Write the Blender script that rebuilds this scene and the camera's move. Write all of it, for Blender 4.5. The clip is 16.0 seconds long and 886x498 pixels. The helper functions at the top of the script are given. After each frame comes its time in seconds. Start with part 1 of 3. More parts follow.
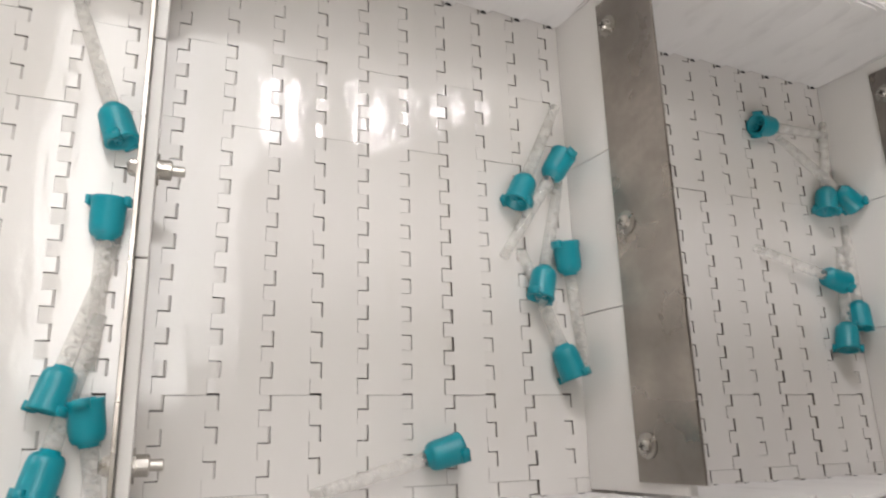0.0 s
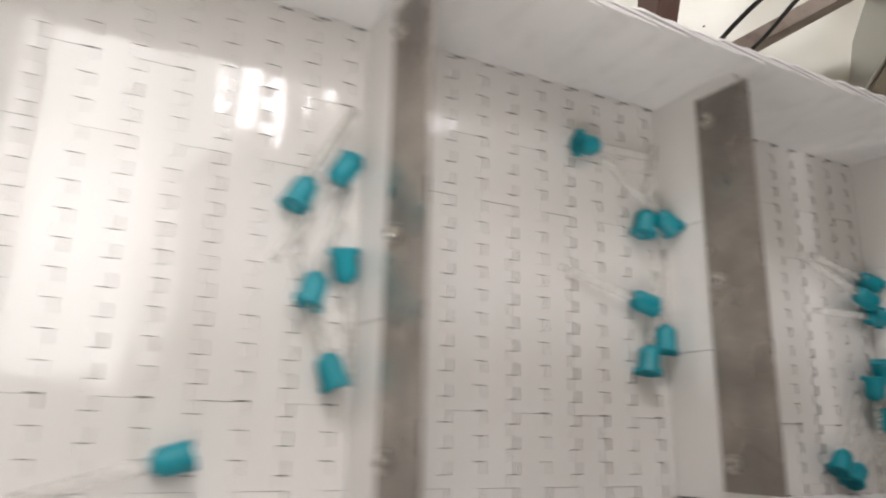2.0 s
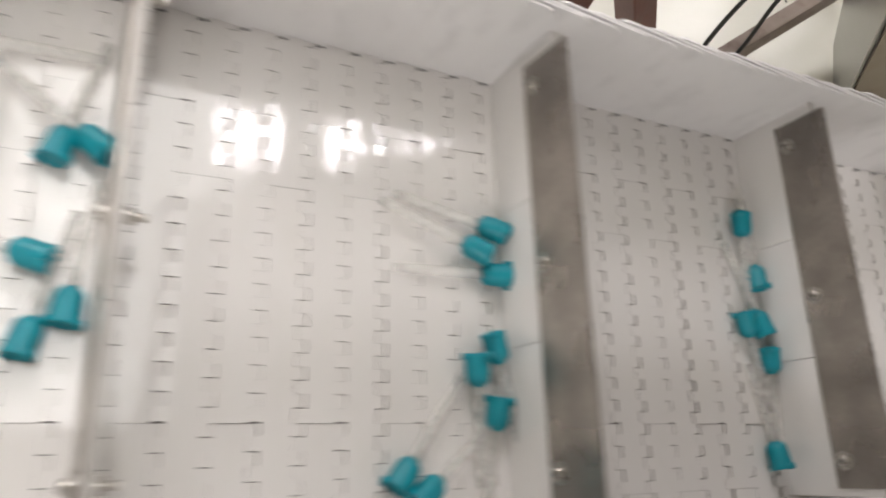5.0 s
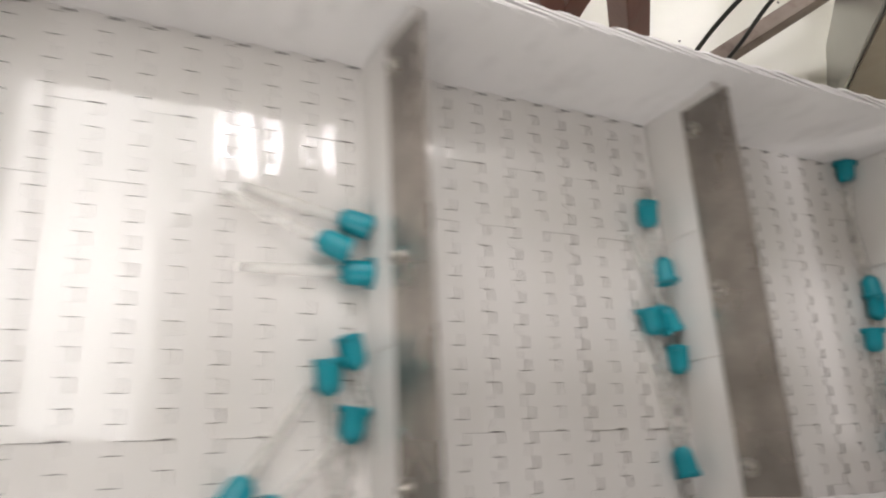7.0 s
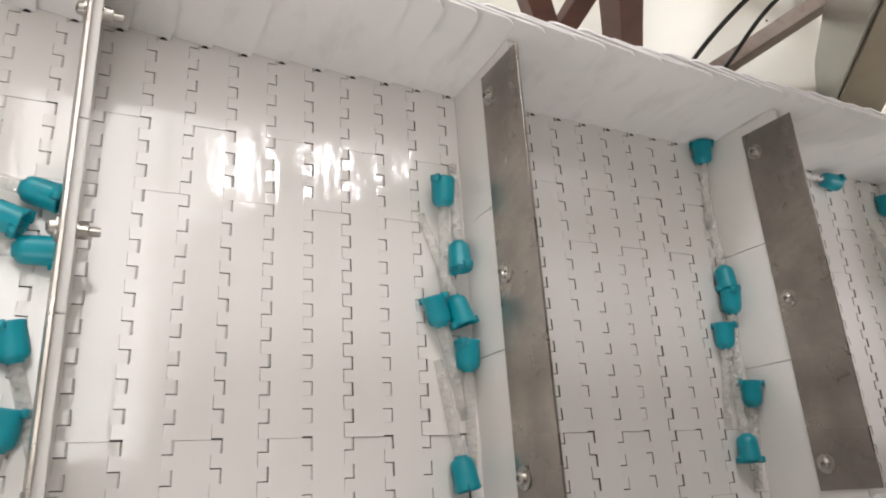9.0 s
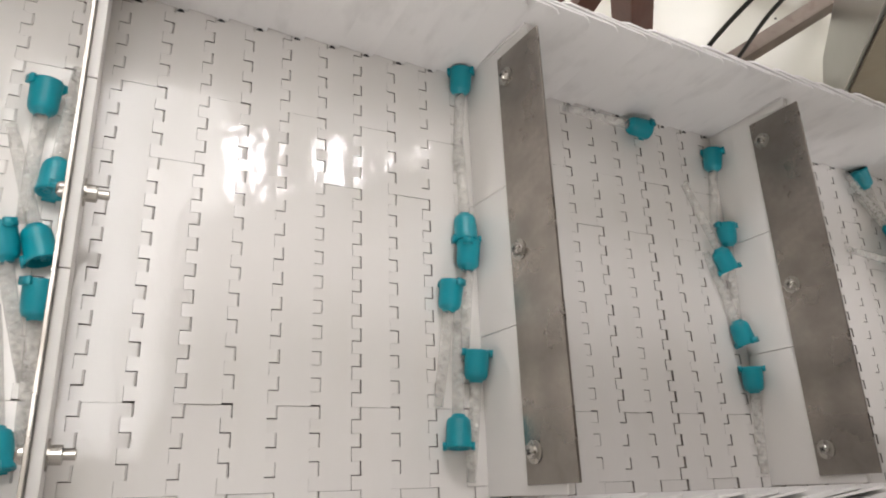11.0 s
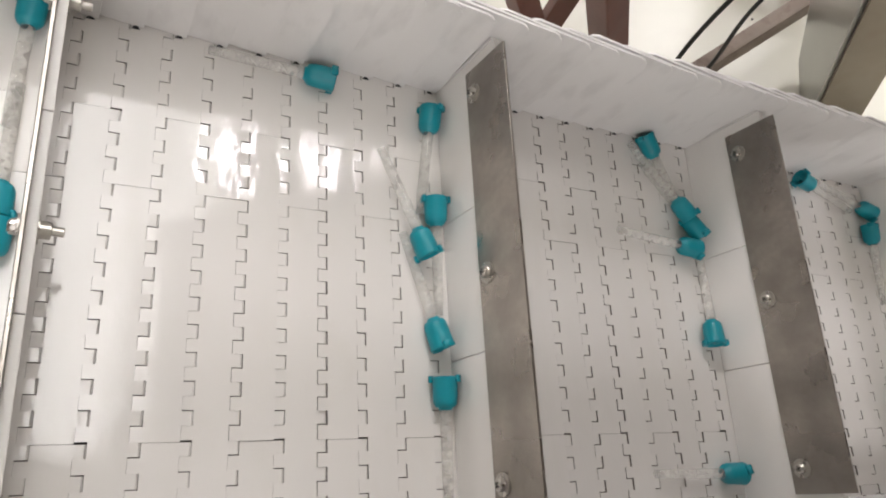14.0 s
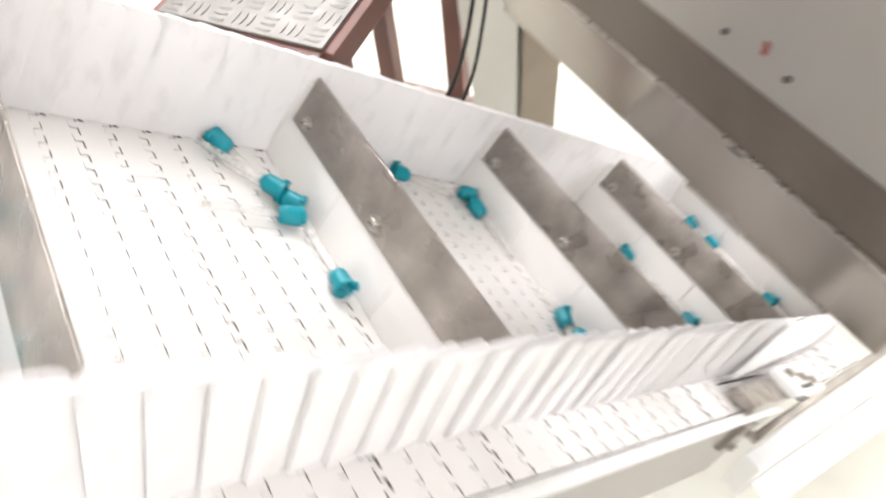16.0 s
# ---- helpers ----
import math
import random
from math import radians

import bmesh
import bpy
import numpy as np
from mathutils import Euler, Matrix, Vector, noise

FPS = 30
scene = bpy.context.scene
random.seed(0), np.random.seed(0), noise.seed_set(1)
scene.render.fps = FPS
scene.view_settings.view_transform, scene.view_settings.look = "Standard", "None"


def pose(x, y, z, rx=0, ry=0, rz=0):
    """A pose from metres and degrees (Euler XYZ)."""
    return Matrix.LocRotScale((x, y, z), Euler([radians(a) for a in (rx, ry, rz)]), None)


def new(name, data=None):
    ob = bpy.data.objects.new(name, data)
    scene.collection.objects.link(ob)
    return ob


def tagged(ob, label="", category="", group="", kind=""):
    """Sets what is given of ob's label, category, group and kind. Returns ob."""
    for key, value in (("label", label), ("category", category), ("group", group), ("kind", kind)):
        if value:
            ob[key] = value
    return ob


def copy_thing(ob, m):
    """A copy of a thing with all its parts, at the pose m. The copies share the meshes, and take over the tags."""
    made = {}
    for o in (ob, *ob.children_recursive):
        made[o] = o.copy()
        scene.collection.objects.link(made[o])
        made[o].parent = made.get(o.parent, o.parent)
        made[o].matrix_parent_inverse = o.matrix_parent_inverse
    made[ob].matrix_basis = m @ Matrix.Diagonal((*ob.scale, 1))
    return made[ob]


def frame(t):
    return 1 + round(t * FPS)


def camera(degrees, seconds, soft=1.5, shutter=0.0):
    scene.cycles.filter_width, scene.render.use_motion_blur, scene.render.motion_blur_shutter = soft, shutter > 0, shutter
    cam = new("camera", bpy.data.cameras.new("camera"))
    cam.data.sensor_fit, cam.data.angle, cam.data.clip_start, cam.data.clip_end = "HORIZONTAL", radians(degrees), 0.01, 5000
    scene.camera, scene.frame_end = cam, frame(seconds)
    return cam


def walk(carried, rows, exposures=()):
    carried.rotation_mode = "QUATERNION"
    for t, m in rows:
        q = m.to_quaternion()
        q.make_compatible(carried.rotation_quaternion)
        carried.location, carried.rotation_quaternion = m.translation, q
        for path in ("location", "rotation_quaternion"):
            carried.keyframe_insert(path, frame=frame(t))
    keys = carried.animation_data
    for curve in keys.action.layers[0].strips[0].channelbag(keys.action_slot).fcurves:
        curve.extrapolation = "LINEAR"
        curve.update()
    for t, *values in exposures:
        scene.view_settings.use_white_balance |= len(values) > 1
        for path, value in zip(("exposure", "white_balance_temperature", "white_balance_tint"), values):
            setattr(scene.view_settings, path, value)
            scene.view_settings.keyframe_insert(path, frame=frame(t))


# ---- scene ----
EXPOSURES = [(0.0, 0.05, 6400, 10), (14.6, 0.04, 6400, 10), (15.0, -0.12, 6400, 10), (15.2, 0.05, 6350, 10), (15.5, 0.80, 6200, 10), (15.8, 1.02, 6150, 10), (16.0, 1.02, 6150, 10)]
cam = camera(64.04, 16.0, 1.9, 0.8)
walk(cam, [
    (0.0, pose(-0.3303, -0.2747, 1.1552, 14.49, 18.98, -1.57)),
    (0.5, pose(-0.3192, -0.2765, 1.1569, 13.69, 18.55, -0.90)),
    (1.0, pose(-0.3098, -0.2644, 1.1666, 14.15, 17.77, 0.15)),
    (1.5, pose(-0.3041, -0.2669, 1.1657, 14.90, 15.89, -0.29)),
    (2.0, pose(-0.2890, -0.2673, 1.1732, 15.14, 15.38, 1.26)),
    (2.5, pose(-0.2951, -0.2711, 1.1740, 16.31, 15.97, 0.57)),
    (3.0, pose(-0.2967, -0.2734, 1.1741, 16.20, 15.67, -0.48)),
    (3.5, pose(-0.2910, -0.2741, 1.1729, 16.42, 15.55, -1.21)),
    (4.0, pose(-0.2881, -0.2719, 1.1745, 16.42, 15.06, -1.70)),
    (4.5, pose(-0.2762, -0.2665, 1.1781, 16.11, 15.62, -1.01)),
    (5.0, pose(-0.2750, -0.2777, 1.1652, 16.71, 16.52, -1.57)),
    (5.2, pose(-0.2842, -0.2804, 1.1670, 17.18, 16.68, -1.73)),
    (7.5, pose(-0.2744, -0.2742, 1.1680, 16.68, 16.67, -3.21)),
    (8.0, pose(-0.2846, -0.2781, 1.1689, 17.02, 16.33, -3.69)),
    (8.5, pose(-0.2853, -0.2821, 1.1716, 17.81, 16.35, -3.80)),
    (9.0, pose(-0.2819, -0.2889, 1.1755, 18.40, 16.41, -3.50)),
    (9.5, pose(-0.2876, -0.2887, 1.1863, 17.30, 16.52, -2.74)),
    (10.2, pose(-0.2898, -0.3013, 1.1822, 18.52, 16.42, -2.34)),
    (12.5, pose(-0.2825, -0.3049, 1.1728, 18.77, 15.39, -1.91)),
    (13.0, pose(-0.2852, -0.2951, 1.1748, 18.88, 15.42, -3.20)),
    (13.5, pose(-0.2816, -0.2896, 1.1734, 18.31, 15.22, -3.65)),
    (14.0, pose(-0.2798, -0.2813, 1.1693, 17.78, 14.92, -3.10)),
    (14.5, pose(-0.2797, -0.2675, 1.1702, 16.43, 14.65, -2.26)),
    (15.0, pose(-0.2893, -0.2579, 1.1721, 15.43, 13.04, -2.90)),
    (15.2, pose(-0.3169, -0.2697, 1.1668, 18.26, 10.65, -8.68)),
    (15.5, pose(-0.3696, -0.3233, 1.1692, 26.59, 8.87, -22.76)),
    (15.8, pose(-0.4215, -0.4031, 1.1727, 30.64, 5.77, -29.87)),
    (16.0, pose(-0.4469, -0.4724, 1.1752, 34.67, 3.98, -30.50)),
], EXPOSURES)

# ---- light ----
world = bpy.data.worlds.new("workshop_air")
scene.world = world
world.use_nodes = True
world.node_tree.nodes["Background"].inputs[0].default_value = (0.9, 0.95, 1.0, 1)
world.node_tree.nodes["Background"].inputs[1].default_value = 0.22
CEIL = 2.72
# first four sit where the belt's sheen points; the last five are added fill
LAMPS = [(1.83, 1.36, 0.15, 0.30, 7), (2.75, 1.72, 0.15, 0.30, 10), (3.9, 2.2, 0.15, 0.30, 8),
         (0.95, 0.80, 0.60, 1.8, 10.5), (1.50, 0.85, 0.36, 1.6, 2.4), (-1.9, -1.4, 1.2, 0.60, 5), (-2.2, 1.7, 1.2, 0.60, 24), (0.2, -2.4, 1.2, 0.60, 24), (0.2, 2.2, 1.2, 0.60, 44)]
# low window, unseen and added to light the cells by the hopper
ADDED_WINDOW = (-2.8, 1.75, 1.3, 1.1, 125)


def ceiling_lamp_light(x, y, sx, sy, power):
    d = bpy.data.lights.new("panel_light", "AREA")
    d.shape, d.size, d.size_y, d.energy, d.color = "RECTANGLE", sx, sy, power, (1.0, 0.945, 0.955)
    ob = new("panel_light", d)
    ob.matrix_world = pose(x, y, CEIL - 0.05)


for lamp in LAMPS:
    ceiling_lamp_light(*lamp)


def opening_light(name, m, sx, sy, power):
    d = bpy.data.lights.new(name, "AREA")
    d.shape, d.size, d.size_y, d.energy, d.color = "RECTANGLE", sx, sy, power, (1.0, 0.955, 0.965)
    new(name, d).matrix_world = m


opening_light("window_daylight", pose(6.97, ADDED_WINDOW[0], ADDED_WINDOW[1], 90, 0, 90), *ADDED_WINDOW[2:])


# ---- materials ----
def material(name, colour, rough=0.5, metal=0.0, vary=0.08, scale=8.0, bump=0.0, bscale=60.0, rough_vary=0.0, stain=None, stain_amount=0.0, coords="Object", per_object=0.0, stretch=None, crown=0.0):
    m = bpy.data.materials.new(name)
    m.use_nodes = True
    nt = m.node_tree
    b = nt.nodes["Principled BSDF"]
    tc = nt.nodes.new("ShaderNodeTexCoord")

    place = tc.outputs[coords]
    if stretch:
        mp = nt.nodes.new("ShaderNodeMapping")
        mp.inputs["Scale"].default_value = stretch
        nt.links.new(place, mp.inputs["Vector"])
        # no two alike pieces carry the same marks
        oi, ad = nt.nodes.new("ShaderNodeObjectInfo"), nt.nodes.new("ShaderNodeVectorMath")
        mu = nt.nodes.new("ShaderNodeMath")
        mu.operation, mu.inputs[1].default_value = "MULTIPLY", 9.0
        nt.links.new(oi.outputs["Random"], mu.inputs[0])
        nt.links.new(mp.outputs[0], ad.inputs[0])
        nt.links.new(mu.outputs[0], ad.inputs[1])
        place = ad.outputs[0]

    def noise_tex(s, detail=4.0):
        n = nt.nodes.new("ShaderNodeTexNoise")
        n.inputs["Scale"].default_value, n.inputs["Detail"].default_value = s, detail
        nt.links.new(place, n.inputs["Vector"])
        return n.outputs["Fac"]

    def mix(fac, a, c, blend="MIX"):
        n = nt.nodes.new("ShaderNodeMix")
        n.data_type, n.blend_type = "RGBA", blend
        for sock, val in ((n.inputs[0], fac), (n.inputs[6], a), (n.inputs[7], c)):
            if hasattr(val, "links"):
                nt.links.new(val, sock)
            else:
                sock.default_value = val
        return n.outputs[2]

    def ramp(val, lo, hi, a=0.0, c=1.0):
        n = nt.nodes.new("ShaderNodeMapRange")
        n.inputs[1].default_value, n.inputs[2].default_value, n.inputs[3].default_value, n.inputs[4].default_value = lo, hi, a, c
        nt.links.new(val, n.inputs[0])
        return n.outputs[0]

    base = (*colour, 1)
    dark = tuple(c * (1 - vary) for c in colour) + (1,)
    col = mix(ramp(noise_tex(scale), 0.35, 0.65), dark, base)
    col = mix(ramp(noise_tex(scale * 9, 6.0), 0.3, 0.7, 0.0, 0.5), col, tuple(c * (1 - vary * 0.7) for c in colour) + (1,))
    if stain:
        col = mix(ramp(noise_tex(scale * 2.7, 8.0), 0.52, 0.72, 0.0, stain_amount), col, (*stain, 1))
    if per_object:
        oi = nt.nodes.new("ShaderNodeObjectInfo")
        col = mix(ramp(oi.outputs["Random"], 0, 1, 0, per_object), col, tuple(c * 0.8 for c in colour) + (1,))
    nt.links.new(col, b.inputs["Base Color"])
    b.inputs["Metallic"].default_value = metal
    b.inputs["Roughness"].default_value = rough
    if rough_vary:
        nt.links.new(ramp(noise_tex(scale * 1.7, 5.0), 0.3, 0.7, rough - rough_vary, rough + rough_vary), b.inputs["Roughness"])
    if bump:
        bn = nt.nodes.new("ShaderNodeBump")
        bn.inputs["Strength"].default_value, bn.inputs["Distance"].default_value = bump, 0.002
        nt.links.new(noise_tex(bscale, 3.0), bn.inputs["Height"])
        nt.links.new(bn.outputs[0], b.inputs["Normal"])
        if crown:
            # the plate is moulded slightly convex across its hinge pitch
            sx, off, sq, cb = nt.nodes.new("ShaderNodeSeparateXYZ"), nt.nodes.new("ShaderNodeMath"), nt.nodes.new("ShaderNodeMath"), nt.nodes.new("ShaderNodeBump")
            nt.links.new(tc.outputs["Object"], sx.inputs[0])
            off.operation, off.inputs[1].default_value = "SUBTRACT", 0.0069
            nt.links.new(sx.outputs[0], off.inputs[0])
            sq.operation = "MULTIPLY"
            nt.links.new(off.outputs[0], sq.inputs[0])
            nt.links.new(off.outputs[0], sq.inputs[1])
            cb.inputs["Strength"].default_value, cb.inputs["Distance"].default_value, cb.invert = 1.0, crown, True
            nt.links.new(sq.outputs[0], cb.inputs["Height"])
            nt.links.new(cb.outputs[0], bn.inputs["Normal"])
    return m


BELT = material("white_acetal_belt", (0.76, 0.735, 0.71), 0.075, vary=0.03, scale=14, bump=0.115, bscale=120, rough_vary=0.02, stain=(0.66, 0.63, 0.58), stain_amount=0.25, per_object=0.12, stretch=(1, 0.45, 1), crown=0.7)
GUARD = material("white_polymer_guard", (0.80, 0.78, 0.77), 0.38, vary=0.04, scale=18, bump=0.10, bscale=70, stain=(0.42, 0.40, 0.39), stain_amount=0.24, per_object=0.10, stretch=(1.4, 1, 0.6))
FLIGHTM = material("white_flight_polymer", (0.80, 0.775, 0.75), 0.32, vary=0.03, scale=12, bump=0.06, bscale=60)
STEEL = material("mottled_stainless", (0.49, 0.45, 0.41), 0.33, 1.0, vary=0.42, scale=19, rough_vary=0.11, bump=0.05, bscale=240, stain=(0.30, 0.27, 0.24), stain_amount=0.35)
BRIGHT = material("bright_stainless", (0.50, 0.475, 0.44), 0.30, 1.0, vary=0.12, scale=90, rough_vary=0.06)
PLATE = material("hopper_stainless", (0.36, 0.33, 0.30), 0.22, 1.0, vary=0.12, scale=4, rough_vary=0.08, bump=0.03, bscale=200, stain=(0.36, 0.34, 0.31), stain_amount=0.3)
# the leaning flange's shaded look is put in a darker base, with brown stains
FLANGE = material("shade_and_stain_stainless", (0.185, 0.155, 0.128), 0.40, 0.9, vary=0.18, scale=7, rough_vary=0.08, bump=0.03, bscale=200, stain=(0.20, 0.16, 0.12), stain_amount=0.4)
TAN = material("olive_tan_sheet", (0.25, 0.208, 0.152), 0.42, 0.3, vary=0.15, scale=6, rough_vary=0.1, bump=0.04, bscale=120, stain=(0.20, 0.15, 0.10), stain_amount=0.5)
PANEL = material("grey_panel", (0.33, 0.31, 0.285), 0.45, 0.3, vary=0.07, scale=5, bump=0.03, bscale=90)
# shade of the deep hinge gaps, put in as a dark colour
GAP_SHADE = material("gap_shade", (0.26, 0.235, 0.205), 0.7, vary=0.4, scale=60)
DARK = material("gap_and_bolt_dark", (0.05, 0.047, 0.043), 0.6, vary=0.3, scale=60)
TEAL = material("teal_polymer", (0.0, 0.26, 0.325), 0.38, vary=0.08, scale=60, bump=0.05, bscale=300)
WORN = material("dusty_worn_brown", (0.34, 0.27, 0.225), 0.6, vary=0.3, scale=14, bump=0.15, bscale=120, stain=(0.12, 0.07, 0.055), stain_amount=0.6)
SHEET = material("brushed_sheet_steel", (0.50, 0.50, 0.47), 0.34, 0.75, vary=0.08, scale=4, rough_vary=0.06, bump=0.03, bscale=200)
BROWN = material("red_brown_paint", (0.15, 0.056, 0.040), 0.5, vary=0.35, scale=9, bump=0.15, bscale=120, stain=(0.09, 0.06, 0.05), stain_amount=0.5)
CHECK = material("checker_aluminium", (0.19, 0.18, 0.16), 0.45, 0.35, vary=0.2, scale=14, rough_vary=0.1, stain=(0.33, 0.31, 0.28), stain_amount=0.4)
FLOORM = material("cream_epoxy_floor", (0.74, 0.725, 0.64), 0.35, vary=0.10, scale=2.2, bump=0.05, bscale=25, rough_vary=0.1, stain=(0.50, 0.47, 0.40), stain_amount=0.35)
WALLM = material("off_white_wall", (0.74, 0.73, 0.70), 0.7, vary=0.05, scale=2, bump=0.05, bscale=60)
WHITEP = material("white_painted_steel", (0.80, 0.79, 0.77), 0.35, vary=0.05, scale=10, bump=0.04, bscale=90, stain=(0.5, 0.48, 0.45), stain_amount=0.2)
BLACK = material("black_rubber", (0.012, 0.012, 0.012), 0.45, vary=0.3, scale=60)
REDM = material("red_mark", (0.22, 0.05, 0.045), 0.5, vary=0.2, scale=60)


def clear_tube():
    m = bpy.data.materials.new("clear_tube")
    m.use_nodes = True
    nt = m.node_tree
    nt.nodes.remove(nt.nodes["Principled BSDF"])
    out = nt.nodes["Material Output"]
    tr, gl, df = (nt.nodes.new("ShaderNodeBsdf" + k) for k in ("Transparent", "Glossy", "Translucent"))
    tr.inputs[0].default_value = (0.98, 0.98, 0.97, 1)
    gl.inputs["Roughness"].default_value = 0.12
    df.inputs[0].default_value = (0.95, 0.94, 0.92, 1)
    sf, half = nt.nodes.new("ShaderNodeBsdfDiffuse"), nt.nodes.new("ShaderNodeMixShader")
    sf.inputs[0].default_value = (0.95, 0.94, 0.92, 1)
    nt.links.new(df.outputs[0], half.inputs[1])
    nt.links.new(sf.outputs[0], half.inputs[2])
    lw = nt.nodes.new("ShaderNodeLayerWeight")
    lw.inputs[0].default_value = 0.25
    fr = nt.nodes.new("ShaderNodeMath")
    fr.operation = "MULTIPLY"
    fr.inputs[1].default_value = 0.35
    nt.links.new(lw.outputs["Facing"], fr.inputs[0])
    a, c = nt.nodes.new("ShaderNodeMixShader"), nt.nodes.new("ShaderNodeMixShader")
    a.inputs[0].default_value = 0.17
    nt.links.new(tr.outputs[0], a.inputs[1])
    nt.links.new(half.outputs[0], a.inputs[2])
    nt.links.new(fr.outputs[0], c.inputs[0])
    nt.links.new(a.outputs[0], c.inputs[1])
    nt.links.new(gl.outputs[0], c.inputs[2])
    nt.links.new(c.outputs[0], out.inputs[0])
    return m


CLEAR = clear_tube()


def milky():
    m = bpy.data.materials.new("milky_polymer")
    m.use_nodes = True
    nt = m.node_tree
    b = nt.nodes["Principled BSDF"]
    b.inputs["Base Color"].default_value = (0.95, 0.94, 0.92, 1)
    b.inputs["Roughness"].default_value = 0.22
    tr, tl = nt.nodes.new("ShaderNodeBsdfTransparent"), nt.nodes.new("ShaderNodeBsdfTranslucent")
    tl.inputs[0].default_value = (0.97, 0.96, 0.94, 1)
    a, c = nt.nodes.new("ShaderNodeMixShader"), nt.nodes.new("ShaderNodeMixShader")
    a.inputs[0].default_value, c.inputs[0].default_value = 0.55, 0.52
    nt.links.new(b.outputs[0], a.inputs[1])
    nt.links.new(tl.outputs[0], a.inputs[2])
    nt.links.new(tr.outputs[0], c.inputs[1])
    nt.links.new(a.outputs[0], c.inputs[2])
    nt.links.new(c.outputs[0], nt.nodes["Material Output"].inputs[0])
    return m


MIXER = milky()


def glow(name, strength):
    m = bpy.data.materials.new(name)
    m.use_nodes = True
    b = m.node_tree.nodes["Principled BSDF"]
    b.inputs["Base Color"].default_value = (0.8, 0.8, 0.78, 1)
    b.inputs["Emission Color"].default_value = (1.0, 0.97, 0.92, 1)
    b.inputs["Emission Strength"].default_value = strength
    return m


DIFFUSER = glow("lamp_diffuser", 4.0)


# ---- mesh helpers ----
def mesh(name, bm, mat, smooth=False):
    me = bpy.data.meshes.new(name)
    bmesh.ops.recalc_face_normals(bm, faces=bm.faces)
    bm.to_mesh(me)
    bm.free()
    for mt in (mat if isinstance(mat, (list, tuple)) else [mat]):
        me.materials.append(mt)
    if smooth:
        for f in me.polygons:
            f.use_smooth = True
    return me


def part(name, me, parent, m=None, label=""):
    ob = new(name, me)
    ob.parent = parent
    if m is not None:
        ob.matrix_basis = m
    if label:
        ob["label"] = label
    return ob


def box(bm, x0, x1, y0, y1, z0, z1, bevel=0.0):
    vs = [bm.verts.new((x, y, z)) for x in (x0, x1) for y in (y0, y1) for z in (z0, z1)]
    fs = [bm.faces.new([vs[i] for i in q]) for q in ((0, 1, 3, 2), (4, 6, 7, 5), (0, 4, 5, 1), (2, 3, 7, 6), (0, 2, 6, 4), (1, 5, 7, 3))]
    if bevel:
        es = list({e for f in fs for e in f.edges})
        bmesh.ops.bevel(bm, geom=es, offset=bevel, segments=2, affect="EDGES", profile=0.6)
    return bm


def box_mesh(name, mat, dims, bevel=0.0):
    return mesh(name, box(bmesh.new(), *dims, bevel), mat)


def prism(points, z0, z1):
    """A flat outline in x and y, given height."""
    bm = bmesh.new()
    lo = [bm.verts.new((x, y, z0)) for x, y in points]
    hi = [bm.verts.new((x, y, z1)) for x, y in points]
    bm.faces.new(hi)
    bm.faces.new(lo[::-1])
    n = len(points)
    for i in range(n):
        bm.faces.new((lo[i], lo[(i + 1) % n], hi[(i + 1) % n], hi[i]))
    return bm


def lathe(profile, seg=20, closed=False):
    """Rings of (x, radius) turned about the x axis."""
    bm = bmesh.new()
    rings = [[bm.verts.new((x, r * math.cos(2 * math.pi * k / seg), r * math.sin(2 * math.pi * k / seg))) for k in range(seg)] for x, r in profile]
    for a, b in zip(rings, rings[1:]):
        for k in range(seg):
            bm.faces.new((a[k], a[(k + 1) % seg], b[(k + 1) % seg], b[k]))
    if closed:
        bm.faces.new(rings[0][::-1])
        bm.faces.new(rings[-1])
    return bm


def beam(a, b, w, d, up=(0, 0, 1), bevel=0.002):
    """A square bar from a to b."""
    a, b = Vector(a), Vector(b)
    ax = (b - a).normalized()
    s = ax.cross(Vector(up))
    if s.length < 1e-4:
        s = ax.cross(Vector((1, 0, 0)))
    s.normalize()
    u = s.cross(ax)
    bm = box(bmesh.new(), 0, (b - a).length, -w / 2, w / 2, -d / 2, d / 2, bevel)
    m = Matrix((ax, s, u)).transposed().to_4x4()
    bm.transform(Matrix.Translation(a) @ m)
    return bm


# ---- belt path and timing ----
TILT = 42.0
BASE = 0.36
PITCH, CELL = 0.0254, 0.254
SLOPE = pose(0, 0, BASE, 0, TILT, 0)
BEND_AT, BEND_R = 0.09, 0.30
STARTS = [1.68, 4.22, 6.74, 9.28, 11.88, 14.42]
SPEED = 0.295


def advance(tau):
    if tau <= 0:
        return 0.0
    if tau < 0.04:
        return SPEED * tau * tau / 0.08
    if tau <= 0.8:
        return SPEED * (tau - 0.02)
    done = SPEED * 0.78
    rest = CELL - done
    u = min((tau - 0.8) * SPEED / (2 * rest), 1)
    return done + rest * (2 * u - u * u)


def travel(t):
    return sum(advance(t - s) for s in STARTS)


def on_path(x):
    """Pose of the belt's surface at x along it: up the slope, then bent into the level infeed run."""
    if x <= BEND_AT:
        return SLOPE @ pose(x, 0, 0)
    turn = min((x - BEND_AT) / BEND_R, radians(TILT))
    rest = x - BEND_AT - turn * BEND_R
    m = SLOPE @ pose(BEND_AT, 0, 0) @ Matrix.Translation((BEND_R * math.sin(turn), 0, BEND_R * (1 - math.cos(turn)))) @ pose(0, 0, 0, 0, -math.degrees(turn), 0)
    return m @ pose(rest, 0, 0)


TIMES = [0.0] + [s + d for s in STARTS for d in (0, 0.067, 0.2, 0.4, 0.6, 0.8, 0.9, 1.0)] + [16.0]
TIMES = sorted({round(k * FPS) / FPS for k in TIMES})
RIDERS = []


